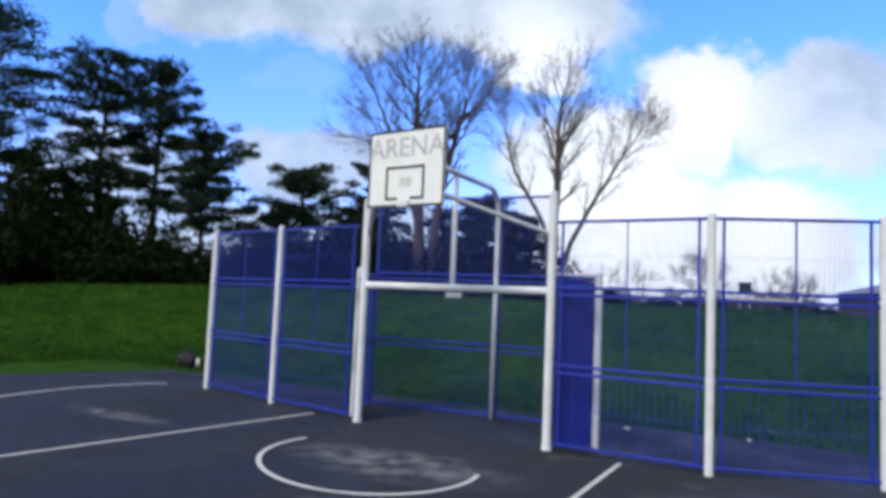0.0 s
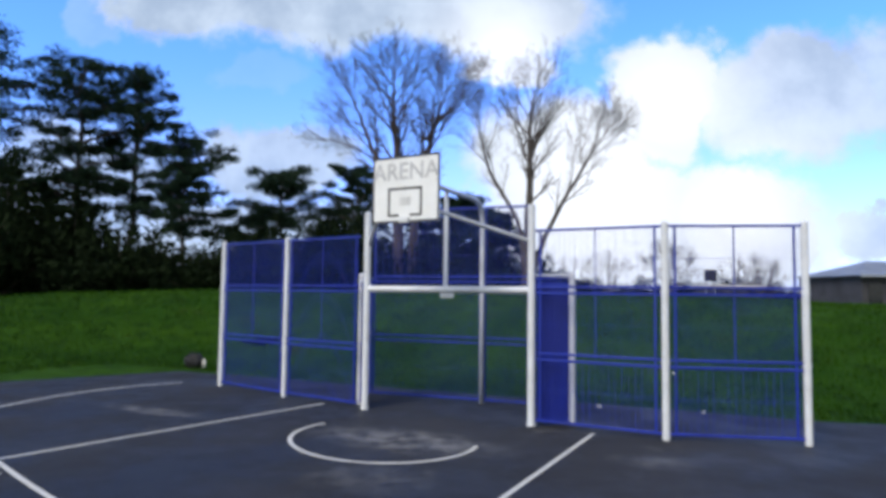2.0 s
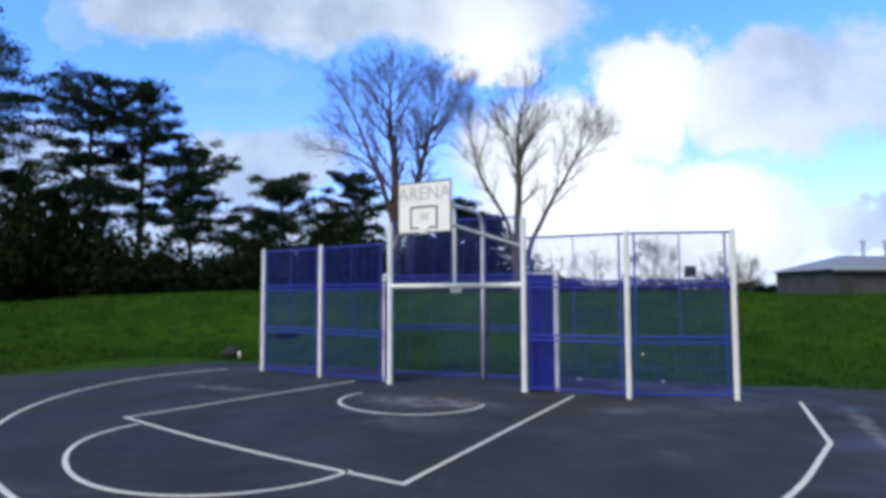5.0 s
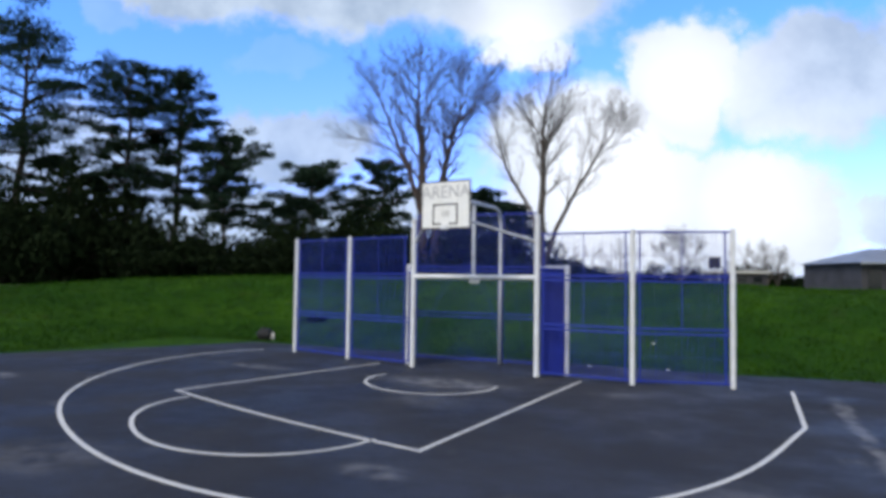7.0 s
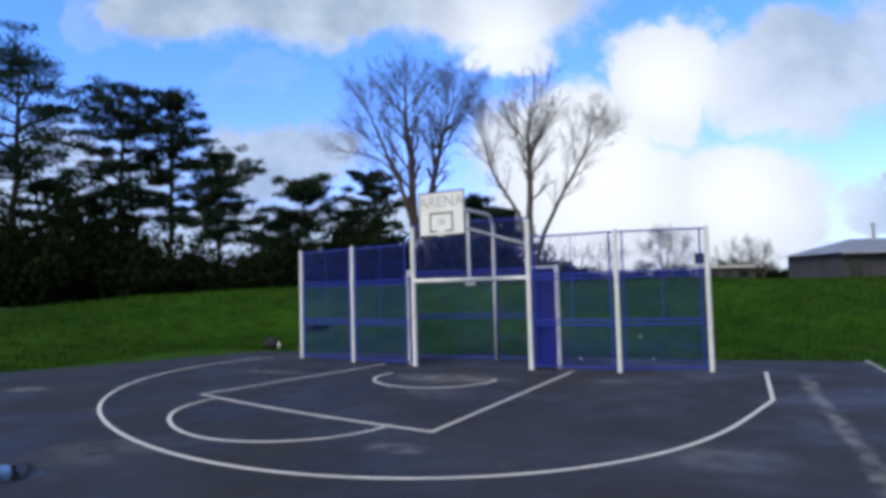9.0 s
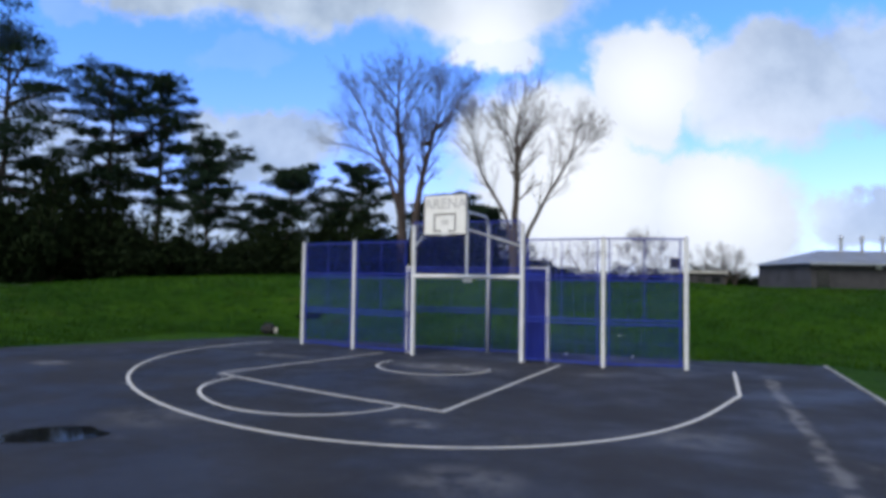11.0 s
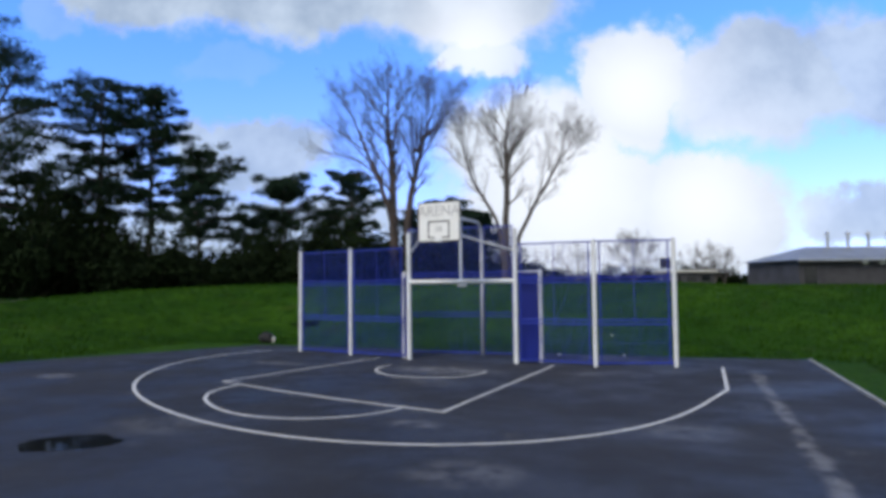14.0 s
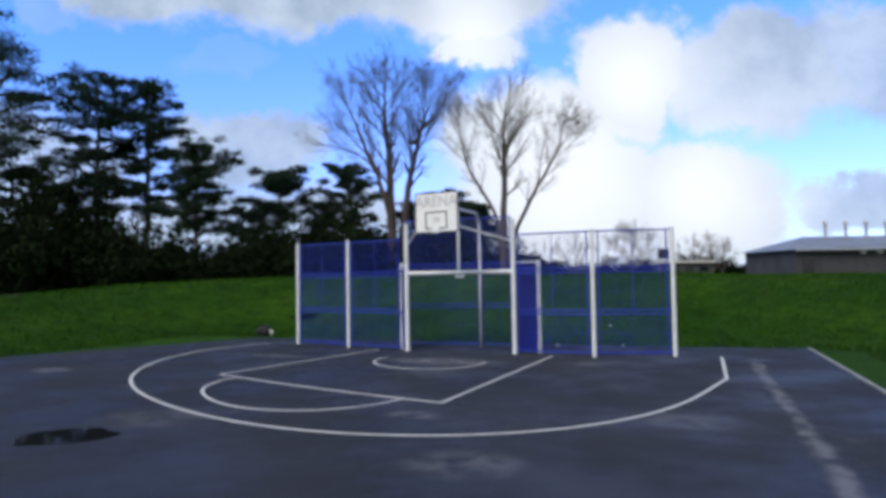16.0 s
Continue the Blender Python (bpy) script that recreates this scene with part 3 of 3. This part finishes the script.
def bare_tree(x, y, stems, label, seed, reach, twigs=(2.6, 4.0, 6.0), first=0.30, bark=None, group="bare trees"):
    """A leafless tree. Each stem is (radius, way points across and up); side branches up to the given reach leave it above the first part of its length."""
    rng = random.Random(seed)
    t = thing("bare_tree", x, y, ground_height(x, y) - 0.15, label, "tree", group)
    for n, (r, way_points) in enumerate(stems):
        limbs = Limbs()
        side_off = rng.gauss(0, 0.12)
        keys = [RIGHT * a + AHEAD * (side_off * b) + Vector((0, 0, b)) for a, b in way_points]
        pts = []
        for i in range(len(keys) - 1):
            before, after = keys[max(0, i - 1)], keys[min(len(keys) - 1, i + 2)]
            m0, m1 = (keys[i + 1] - before) / 2, (after - keys[i]) / 2
            for k in range(4):
                q = k / 4
                h = (2 * q ** 3 - 3 * q * q + 1) * keys[i] + (q ** 3 - 2 * q * q + q) * m0 + (3 * q * q - 2 * q ** 3) * keys[i + 1] + (q ** 3 - q * q) * m1
                pts.append(h + Vector((rng.gauss(0, 0.03), rng.gauss(0, 0.03), 0)))
        pts.append(keys[-1])
        m = len(pts) - 1
        limbs.tube(pts, [max(0.02, r * (1 - 0.9 * (i / m) ** 1.2)) * (1 + (0.35 if n == 0 else 0) * max(0, 1 - i / (0.12 * m))) for i in range(m + 1)], 10)
        long = sum((b - a).length for a, b in zip(pts, pts[1:]))
        start = first if way_points[0][1] < 2 else 0.12
        count = int(long * (1 - start) * 2.3)
        turn = rng.uniform(0, 6.3)
        for k in range(count + 3):
            f = start + (1 - start) * (k + 0.7 * rng.random()) / count if k < count else 0.995
            f = min(f, 0.995)
            i = min(m - 1, int(f * m))
            base, d = pts[i].lerp(pts[i + 1], f * m - i), (pts[i + 1] - pts[i]).normalized()
            turn += 2.4 + rng.gauss(0, 0.45)
            s = d.orthogonal().normalized()
            s.rotate(Matrix.Rotation(turn, 3, d))
            open_by = rng.uniform(0.45, 0.95) if k < count else rng.uniform(0.1, 0.4)
            q = (f - start) / (1 - start)
            size = reach * (0.45 + 0.75 * math.sin(math.pi * (0.12 + 0.7 * q))) * rng.uniform(0.6, 1.05) * min(1.0, 0.35 + long / 14)
            sprout(limbs, rng, base, (d * math.cos(open_by) + s * math.sin(open_by)).normalized(), size, max(0.022, r * (1 - 0.8 * f) * 0.42), 1, 0.085, twigs)
        mesh_object("stem" if way_points[0][1] < 2 else "limb", limbs.v, limbs.f, bark or BARK, t, smooth=True)
    return t


def leaf_cloud(rng, centre, size, count, leaf, verts, faces):
    """Many small leaf blades scattered through a lumpy clump."""
    for _ in range(count):
        d = Vector((rng.gauss(0, 1), rng.gauss(0, 1), rng.gauss(0, 1))).normalized() * rng.random() ** 0.45
        p = centre + Vector((d.x * size[0], d.y * size[1], d.z * size[2]))
        a = Vector((rng.gauss(0, 1), rng.gauss(0, 1), rng.gauss(0, 0.5) + 0.25)).normalized()
        b = a.orthogonal().normalized()
        b.rotate(Matrix.Rotation(rng.uniform(0, 6.3), 3, a))
        l, wd = leaf * rng.uniform(0.6, 1.4), leaf * rng.uniform(0.18, 0.36)
        k = len(verts)
        verts += [p - b * wd, p + a * l * 0.5 - b * wd * 0.6, p + a * l, p + a * l * 0.5 + b * wd]
        faces.append((k, k + 1, k + 2, k + 3))


def pine(x, y, height, spread, label, seed, bare=0.35, dense=1.0, lean=0.0, group="pines", bark=None):
    """A pine: a leaning tapered trunk, uneven limbs and flat plates of needles with gaps between."""
    rng = random.Random(seed)
    z = ground_height(x, y) - 0.1
    t = thing("pine_tree", x, y, z, label, "tree", group)
    limbs, v, f = Limbs(), [], []
    pts = [Vector((lean * (i / 8) ** 1.5 + rng.gauss(0, 0.14), rng.gauss(0, 0.14), height * 0.95 * i / 8)) for i in range(9)]
    limbs.tube(pts, [0.017 * height * (1 - 0.85 * i / 8) + 0.02 for i in range(9)], 9)
    n = int(20 * dense) + 5
    turn = rng.uniform(0, 6.3)
    for k in range(n):
        h = bare + (1 - bare) * ((k + 0.8 * rng.random()) / n)
        i = min(7, int(h * 8))
        base = pts[i].lerp(pts[i + 1], h * 8 - i) if h < 1 else pts[8]
        turn += 2.4 + rng.gauss(0, 0.5)
        q = (h - bare) / (1 - bare)
        shape = (0.45 + 0.55 * math.sin(math.pi * min(1, 0.15 + 0.75 * q))) * (1 - 0.45 * q ** 3)
        reach = spread * shape * rng.uniform(0.5, 1.2)
        rise = rng.uniform(-0.05, 0.30) + 0.25 * q
        end = base + Vector((math.cos(turn) * reach, math.sin(turn) * reach, reach * rise))
        mid = base.lerp(end, 0.5) + Vector((rng.gauss(0, 0.1), rng.gauss(0, 0.1), 0.07 * reach))
        r = 0.03 + 0.022 * reach
        limbs.tube([base, mid, end], [r, r * 0.7, r * 0.3], 5)
        plates = 3 + int(reach > 0.7 * spread) + int(reach > 0.95 * spread)
        for c in range(plates):
            along = 0.38 + 0.66 * c / (plates - 1)
            p = base.lerp(end, along) + Vector((rng.gauss(0, 0.3), rng.gauss(0, 0.3), rng.uniform(0.0, 0.3))) * (spread / 3.5)
            s = spread * rng.uniform(0.16, 0.32)
            for _ in range(3):
                o = Vector((rng.gauss(0, 0.45), rng.gauss(0, 0.45), rng.gauss(0, 0.13))) * s
                e = s * rng.uniform(0.5, 0.9)
                leaf_cloud(rng, p + o, (e, e, e * rng.uniform(0.32, 0.54)), int(64 * dense), 0.27, v, f)
            tip = p + Vector((rng.gauss(0, 0.4), rng.gauss(0, 0.4), 0.2))
            limbs.tube([mid, p, tip], [r * 0.4, r * 0.25, 0.01], 3)
    leaf_cloud(rng, pts[8], (spread * 0.28, spread * 0.28, height * 0.035), int(150 * dense), 0.27, v, f)
    mesh_object("trunk", limbs.v, limbs.f, bark or PINE_BARK, t, smooth=True)
    mesh_object("crown", v, f, NEEDLES, t, "dark blue-green needle plates")
    return t


def shrub(seed, width, height):
    """A broad evergreen bush of leafy clumps over short stems."""
    rng = random.Random(seed)
    t = thing("evergreen_shrub", 0, 0, 0, "dense dark evergreen bush under the pines", "bush", "dark evergreen bushes")
    v, f, limbs = [], [], Limbs()
    for k in range(34):
        a, q = rng.uniform(0, 6.3), rng.random() ** 0.6
        c = Vector((math.cos(a) * q * width / 2, math.sin(a) * q * width / 2, height * (0.12 + 0.72 * rng.random() * (1 - 0.55 * q))))
        s = width * rng.uniform(0.10, 0.2)
        leaf_cloud(rng, c, (s, s, s * 0.8), 130, 0.42, v, f)
        limbs.tube([Vector((rng.gauss(0, 0.2), rng.gauss(0, 0.2), 0)), c * 0.6, c], [0.08, 0.05, 0.02], 4)
    mesh_object("woody_base", limbs.v, limbs.f, PINE_BARK, t)
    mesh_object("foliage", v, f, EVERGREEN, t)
    return t


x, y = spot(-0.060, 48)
bare_tree(x, y, [
    (0.38, [(0, 0), (-0.05, 4.8), (-0.1, 8.4), (-0.35, 11.4), (-0.3, 13.4)]),
    (0.31, [(0.75, 0), (1.0, 5.2), (1.5, 8.2), (2.2, 10.9), (2.8, 12.7)]),
    (0.19, [(-0.05, 4.6), (-0.95, 7.6), (-1.8, 9.6), (-2.4, 11.2), (-2.9, 12.3)]),
    (0.08, [(-1.1, 8.2), (-2.6, 9.5), (-4.0, 10.0), (-5.0, 10.2)]),
    (0.14, [(1.6, 9.8), (2.3, 10.9), (3.2, 11.7), (3.9, 12.1)]),
], "tall leafless twin-stemmed tree behind the fence", 5, 3.2, twigs=(3.2, 4.6, 4.6), first=0.34, bark=RED_BARK)
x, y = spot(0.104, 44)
bare_tree(x, y, [
    (0.25, [(0, 0), (0, 4.5), (0.05, 7.5), (0, 9.6), (0.25, 11.3)]),
    (0.13, [(0.05, 7.3), (0.6, 9.0), (1.2, 10.0), (1.8, 11.1)]),
    (0.09, [(0.02, 8.2), (-0.35, 9.5), (-1.0, 11.0)]),
    (0.14, [(-0.1, 1.8), (-0.5, 4.5), (-2.0, 7.2), (-2.5, 9.0), (-2.7, 10.3)]),
    (0.16, [(0.2, 1.2), (1.0, 3.5), (2.1, 5.7), (3.2, 7.5), (3.95, 8.8), (4.5, 9.6)]),
], "leafless spreading tree with a low side limb", 11, 2.6, twigs=(3.4, 4.8, 4.8), first=0.30)

PINE = "dark pine with layered uneven needle plates"
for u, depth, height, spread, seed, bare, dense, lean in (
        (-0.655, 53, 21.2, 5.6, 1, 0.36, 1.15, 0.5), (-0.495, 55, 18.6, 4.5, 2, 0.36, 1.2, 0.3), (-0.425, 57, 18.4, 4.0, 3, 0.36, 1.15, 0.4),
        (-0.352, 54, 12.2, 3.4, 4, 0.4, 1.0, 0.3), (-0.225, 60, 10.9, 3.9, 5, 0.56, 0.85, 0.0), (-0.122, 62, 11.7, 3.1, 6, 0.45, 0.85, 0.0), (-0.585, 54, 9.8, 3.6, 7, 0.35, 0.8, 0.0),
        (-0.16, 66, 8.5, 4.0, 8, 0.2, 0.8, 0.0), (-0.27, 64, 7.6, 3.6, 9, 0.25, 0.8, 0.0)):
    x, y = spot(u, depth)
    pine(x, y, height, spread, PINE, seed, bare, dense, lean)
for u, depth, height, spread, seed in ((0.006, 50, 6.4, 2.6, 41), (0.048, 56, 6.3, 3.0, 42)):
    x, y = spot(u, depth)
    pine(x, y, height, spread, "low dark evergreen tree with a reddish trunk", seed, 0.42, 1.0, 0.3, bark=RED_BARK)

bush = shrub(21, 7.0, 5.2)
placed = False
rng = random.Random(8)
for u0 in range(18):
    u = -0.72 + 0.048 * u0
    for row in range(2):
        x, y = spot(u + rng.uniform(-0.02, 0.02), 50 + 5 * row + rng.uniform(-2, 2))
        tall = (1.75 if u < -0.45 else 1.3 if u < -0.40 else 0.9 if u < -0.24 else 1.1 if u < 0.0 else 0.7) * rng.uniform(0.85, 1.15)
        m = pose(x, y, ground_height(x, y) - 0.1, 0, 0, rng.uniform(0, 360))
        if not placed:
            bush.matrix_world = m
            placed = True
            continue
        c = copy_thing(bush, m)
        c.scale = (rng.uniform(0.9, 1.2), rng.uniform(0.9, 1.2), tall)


# ---- far buildings and hedges ----
def hall():
    x, y = spot(0.632, 74)
    turn = math.degrees(math.atan2(RIGHT.y, RIGHT.x)) + 4
    t = thing("long_hall", x, y, ground_height(x, y), "low dark brick hall with a pale sheet roof and vents", "building", turn=turn)
    part("wall", box(bmesh.new(), -9.5, -4, -1.0, 20, 6, 3.0), BRICK, t)
    bm = bmesh.new()
    vs = [bm.verts.new(p) for p in ((-10, -4.6, 3.0), (20.5, -4.6, 3.0), (20.5, 6.6, 3.0), (-10, 6.6, 3.0), (-5.5, 1, 4.6), (20.5, 1, 4.6))]
    for f in ((0, 1, 5, 4), (2, 3, 4, 5), (3, 0, 4), (1, 2, 5), (3, 2, 1, 0)):
        bm.faces.new([vs[i] for i in f])
    part("roof", bm, SLATE, t)
    for i in range(5):
        p = part("roof_vent", tube(bmesh.new(), [(-3.2 + 2.4 * i, 0.5, 4.2), (-3.2 + 2.4 * i, 0.5, 6.0)], 0.16), GALV, t)
        part("cowl", tube(bmesh.new(), [(-3.2 + 2.4 * i, 0.5, 5.95), (-3.2 + 2.4 * i, 0.5, 6.3)], 0.34, 0.1), GALV, p)
    part("door", box(bmesh.new(), -8.9, -4.06, 0.2, -7.6, -3.98, 2.3), GLASS, t, "dark doorway")
    for x in (-2.3, -0.4, 7.0, 9.0):
        lamp = part("wall_lamp", box(bmesh.new(), x - 0.28, -4.22, 2.45, x + 0.28, -4.0, 2.85, 0.03), PALE, t, "pale wall lamp housing")
        part("hood", box(bmesh.new(), x - 0.34, -4.3, 2.86, x + 0.34, -4.0, 2.92), GALV, lamp)
    part("fascia", box(bmesh.new(), -10.02, -4.68, 2.86, 20.5, -4.6, 3.04), GALV, t, "grey metal fascia")


hall()
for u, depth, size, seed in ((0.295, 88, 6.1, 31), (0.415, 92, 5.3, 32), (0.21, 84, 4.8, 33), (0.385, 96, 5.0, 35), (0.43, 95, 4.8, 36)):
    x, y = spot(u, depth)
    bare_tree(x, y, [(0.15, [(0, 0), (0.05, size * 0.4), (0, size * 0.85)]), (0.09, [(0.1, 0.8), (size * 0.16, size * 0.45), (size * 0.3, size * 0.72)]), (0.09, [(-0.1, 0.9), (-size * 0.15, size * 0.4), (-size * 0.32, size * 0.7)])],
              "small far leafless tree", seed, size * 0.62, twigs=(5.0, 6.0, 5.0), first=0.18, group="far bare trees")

x, y = spot(0.148, 58)
bare_tree(x, y, [(0.05, [(0.4 * k, 0), (0.7 * k, 1.6), (1.1 * k, 3.0)]) for k in (-1.6, -0.8, 0.1, 0.9, 1.7)], "twiggy leafless shrub behind the fence", 37, 1.7, twigs=(4.0, 5.0, 4.0), first=0.1, group="bare shrubs")
for i in range(11):
    x, y = spot(0.12 + 0.036 * i, 100 + rng.uniform(-3, 3))
    c = copy_thing(bush, pose(x, y, ground_height(x, y) - 0.3, 0, 0, rng.uniform(0, 360)))
    c.scale = (1.0, 1.0, rng.uniform(0.6, 0.85))
    tagged(c, "low dark hedge bush far across the park", group="far hedge")

c = copy_thing(bush, pose(-9.5, 6.6, ground_height(-9.5, 6.6) - 0.05, 0, 0, 40))
c.scale = (0.16, 0.10, 0.06)
tagged(c, "low dark bramble clump on the grass bank", "bush", "brambles")


def pavilion():
    x, y = spot(0.370, 82)
    t = thing("pavilion", x, y, ground_height(x, y), "low brick pavilion with a pale flat roof across the park", "building", turn=28.6)
    part("wall", box(bmesh.new(), -2.8, -2, -0.5, 2.8, 2, 1.9), BRICK, t, "brown brick wall")
    part("roof", box(bmesh.new(), -3.1, -2.3, 1.9, 3.1, 2.3, 2.15, 0.03), PALE, t)
    for x in (-2.4, -0.6, 1.2):
        part("window", box(bmesh.new(), x, -2.04, 0.9, x + 1.0, -1.98, 1.55), GLASS, t, "dark window pane")


def notice():
    x, y = spot(0.342, 62)
    t = thing("notice_board", x, y, ground_height(x, y), "dark square notice board on two posts", "notice board", turn=28.6)
    for s in (-0.4, 0.4):
        part("post", tube(bmesh.new(), [(s, 0.03, -0.3), (s, 0.03, 2.6)], 0.04), GALV, t)
    part("panel", box(bmesh.new(), -0.52, -0.03, 1.75, 0.52, 0.0, 2.7, 0.01), BLACK, t)


pavilion()
notice()


# ---- small things ----
def puddle(x, y, a, b, seed, label):
    prng = random.Random(seed)
    bm = bmesh.new()
    ring = []
    for i in range(48):
        ang = 2 * math.pi * i / 48
        k = 1 + 0.28 * noise.noise(Vector((math.cos(ang) * 1.6, math.sin(ang) * 1.6, seed))) + prng.gauss(0, 0.02)
        ring.append(bm.verts.new((math.cos(ang) * a * k, math.sin(ang) * b * k, 0.0)))
    bm.faces.new(ring)
    edge = bmesh.ops.extrude_face_region(bm, geom=list(bm.faces))["geom"]
    bmesh.ops.translate(bm, verts=[g for g in edge if isinstance(g, bmesh.types.BMVert)], vec=(0, 0, 0.006))
    ob = part("puddle", bm, WATER)
    ob.matrix_world = pose(x, y, 0, 0, 0, 28)
    tagged(ob, label, "puddle", "puddles")


puddle(-1.38, -10.5, 0.62, 0.50, 4, "shallow dark rain puddle on the asphalt")


def bag():
    t = thing("sports_bag", -9.0, 3.25, ground_height(-9.0, 3.25), "slumped black canvas bag lying at the court's edge", "bag", turn=25)
    bm = bmesh.new()
    bmesh.ops.create_icosphere(bm, subdivisions=4, radius=1)
    for v in bm.verts:
        p = v.co
        k = 1 + 0.18 * noise.noise(p * 1.7) + 0.06 * noise.noise(p * 5)
        v.co = Vector((p.x * 0.27 * k, p.y * 0.19 * k, 0.19 + max(-0.19, p.z * 0.21 * k)))
    part("bag_body", bm, CLOTH, t, smooth=True)
    part("strap", tube(bmesh.new(), [(-0.16, -0.1, 0.33), (-0.1, -0.14, 0.43), (0.02, -0.14, 0.45), (0.1, -0.1, 0.36)], 0.014, sides=8), CLOTH, t)
    part("side_pocket", tube(bmesh.new(), [(0.26, -0.04, 0.02), (0.27, -0.04, 0.14), (0.26, -0.03, 0.24)], 0.06, 0.035, sides=14), PALE, t, "pale bottle in the side pocket", smooth=True)


bag()


def litter(x, y, seed, s):
    lrng = random.Random(seed)
    bm = bmesh.new()
    bmesh.ops.create_icosphere(bm, subdivisions=2, radius=1)
    for v in bm.verts:
        k = 1 + 0.45 * noise.noise(v.co * 2.1 + Vector((seed, 0, 0)))
        v.co = Vector((v.co.x * s * k, v.co.y * s * 0.7 * k, s * 0.45 + v.co.z * s * 0.5 * k))
    ob = part("litter", bm, PALE)
    ob.matrix_world = pose(x, y, max(0.0, ground_height(x, y)), 0, 0, lrng.uniform(0, 360))
    tagged(ob, "crumpled scrap of white paper litter", "litter", "paper litter")


for i, (x, y, s) in enumerate(((2.05, 2.2, 0.06), (3.8, 2.55, 0.05), (2.9, 5.9, 0.06))):
    litter(x, y, i + 2, s)


def edging():
    a, b = Vector((8.39, 3.18, 0)), Vector((8.98, -5.0, 0))
    t = tagged(new("edging"), "worn white concrete edging strip along the court", "edging", kind="structure")
    d, n = (b - a), 9
    side_d = Vector((-d.y, d.x, 0)).normalized() * 0.038
    for i in range(n):
        p, q = a + d * (i / n + 0.001), a + d * ((i + 1) / n - 0.001)
        bm = bmesh.new()
        vs = [bm.verts.new(k + Vector((0, 0, z))) for z in (-0.1, 0.022) for k in (p - side_d, p + side_d, q + side_d, q - side_d)]
        for f in ((3, 2, 1, 0), (4, 5, 6, 7), (0, 1, 5, 4), (1, 2, 6, 5), (2, 3, 7, 6), (3, 0, 4, 7)):
            bm.faces.new([vs[k] for k in f])
        part("kerb_stone", bm, CONCRETE, t)


edging()


def grass_blades():
    """Loose blades over the verge and the bank."""
    grng = random.Random(12)
    verts, faces = [], []
    while len(faces) < 90000:
        x, y = grng.uniform(-24, 20), grng.uniform(-9, 15)
        if not (y > 2.9 or x < -11.8 or x > 9.6):
            continue
        z = ground_height(x, y)
        h, a = grng.uniform(0.04, 0.13), grng.uniform(0, 6.3)
        wv = Vector((math.cos(a), math.sin(a), 0)) * 0.018
        tip = Vector((x + grng.gauss(0, 0.03), y + grng.gauss(0, 0.03), z + h))
        k = len(verts)
        verts += [Vector((x, y, z - 0.01)) - wv, Vector((x, y, z - 0.01)) + wv, tip]
        faces.append((k, k + 1, k + 2))
    tagged(mesh_object("grass", verts, faces, LAWN), "short green grass blades on the bank", "grass", kind="stuff")


grass_blades()


def park_path():
    """A pale gravel path over the rise."""
    verts, faces = [], []
    n = 40
    for i in range(n + 1):
        k = i / n
        x, y = spot(-0.80 + 0.30 * k, 24 + 10 * k)
        for e in (-0.35, 0.35):
            q = Vector((x, y, 0)) + AHEAD * e
            verts.append((q.x, q.y, ground_height(q.x, q.y) + 0.035))
    faces = [(2 * i, 2 * i + 2, 2 * i + 3, 2 * i + 1) for i in range(n)]
    tagged(mesh_object("path", verts, faces, CONCRETE), "pale gravel path over the grass rise", "path", kind="structure")


park_path()
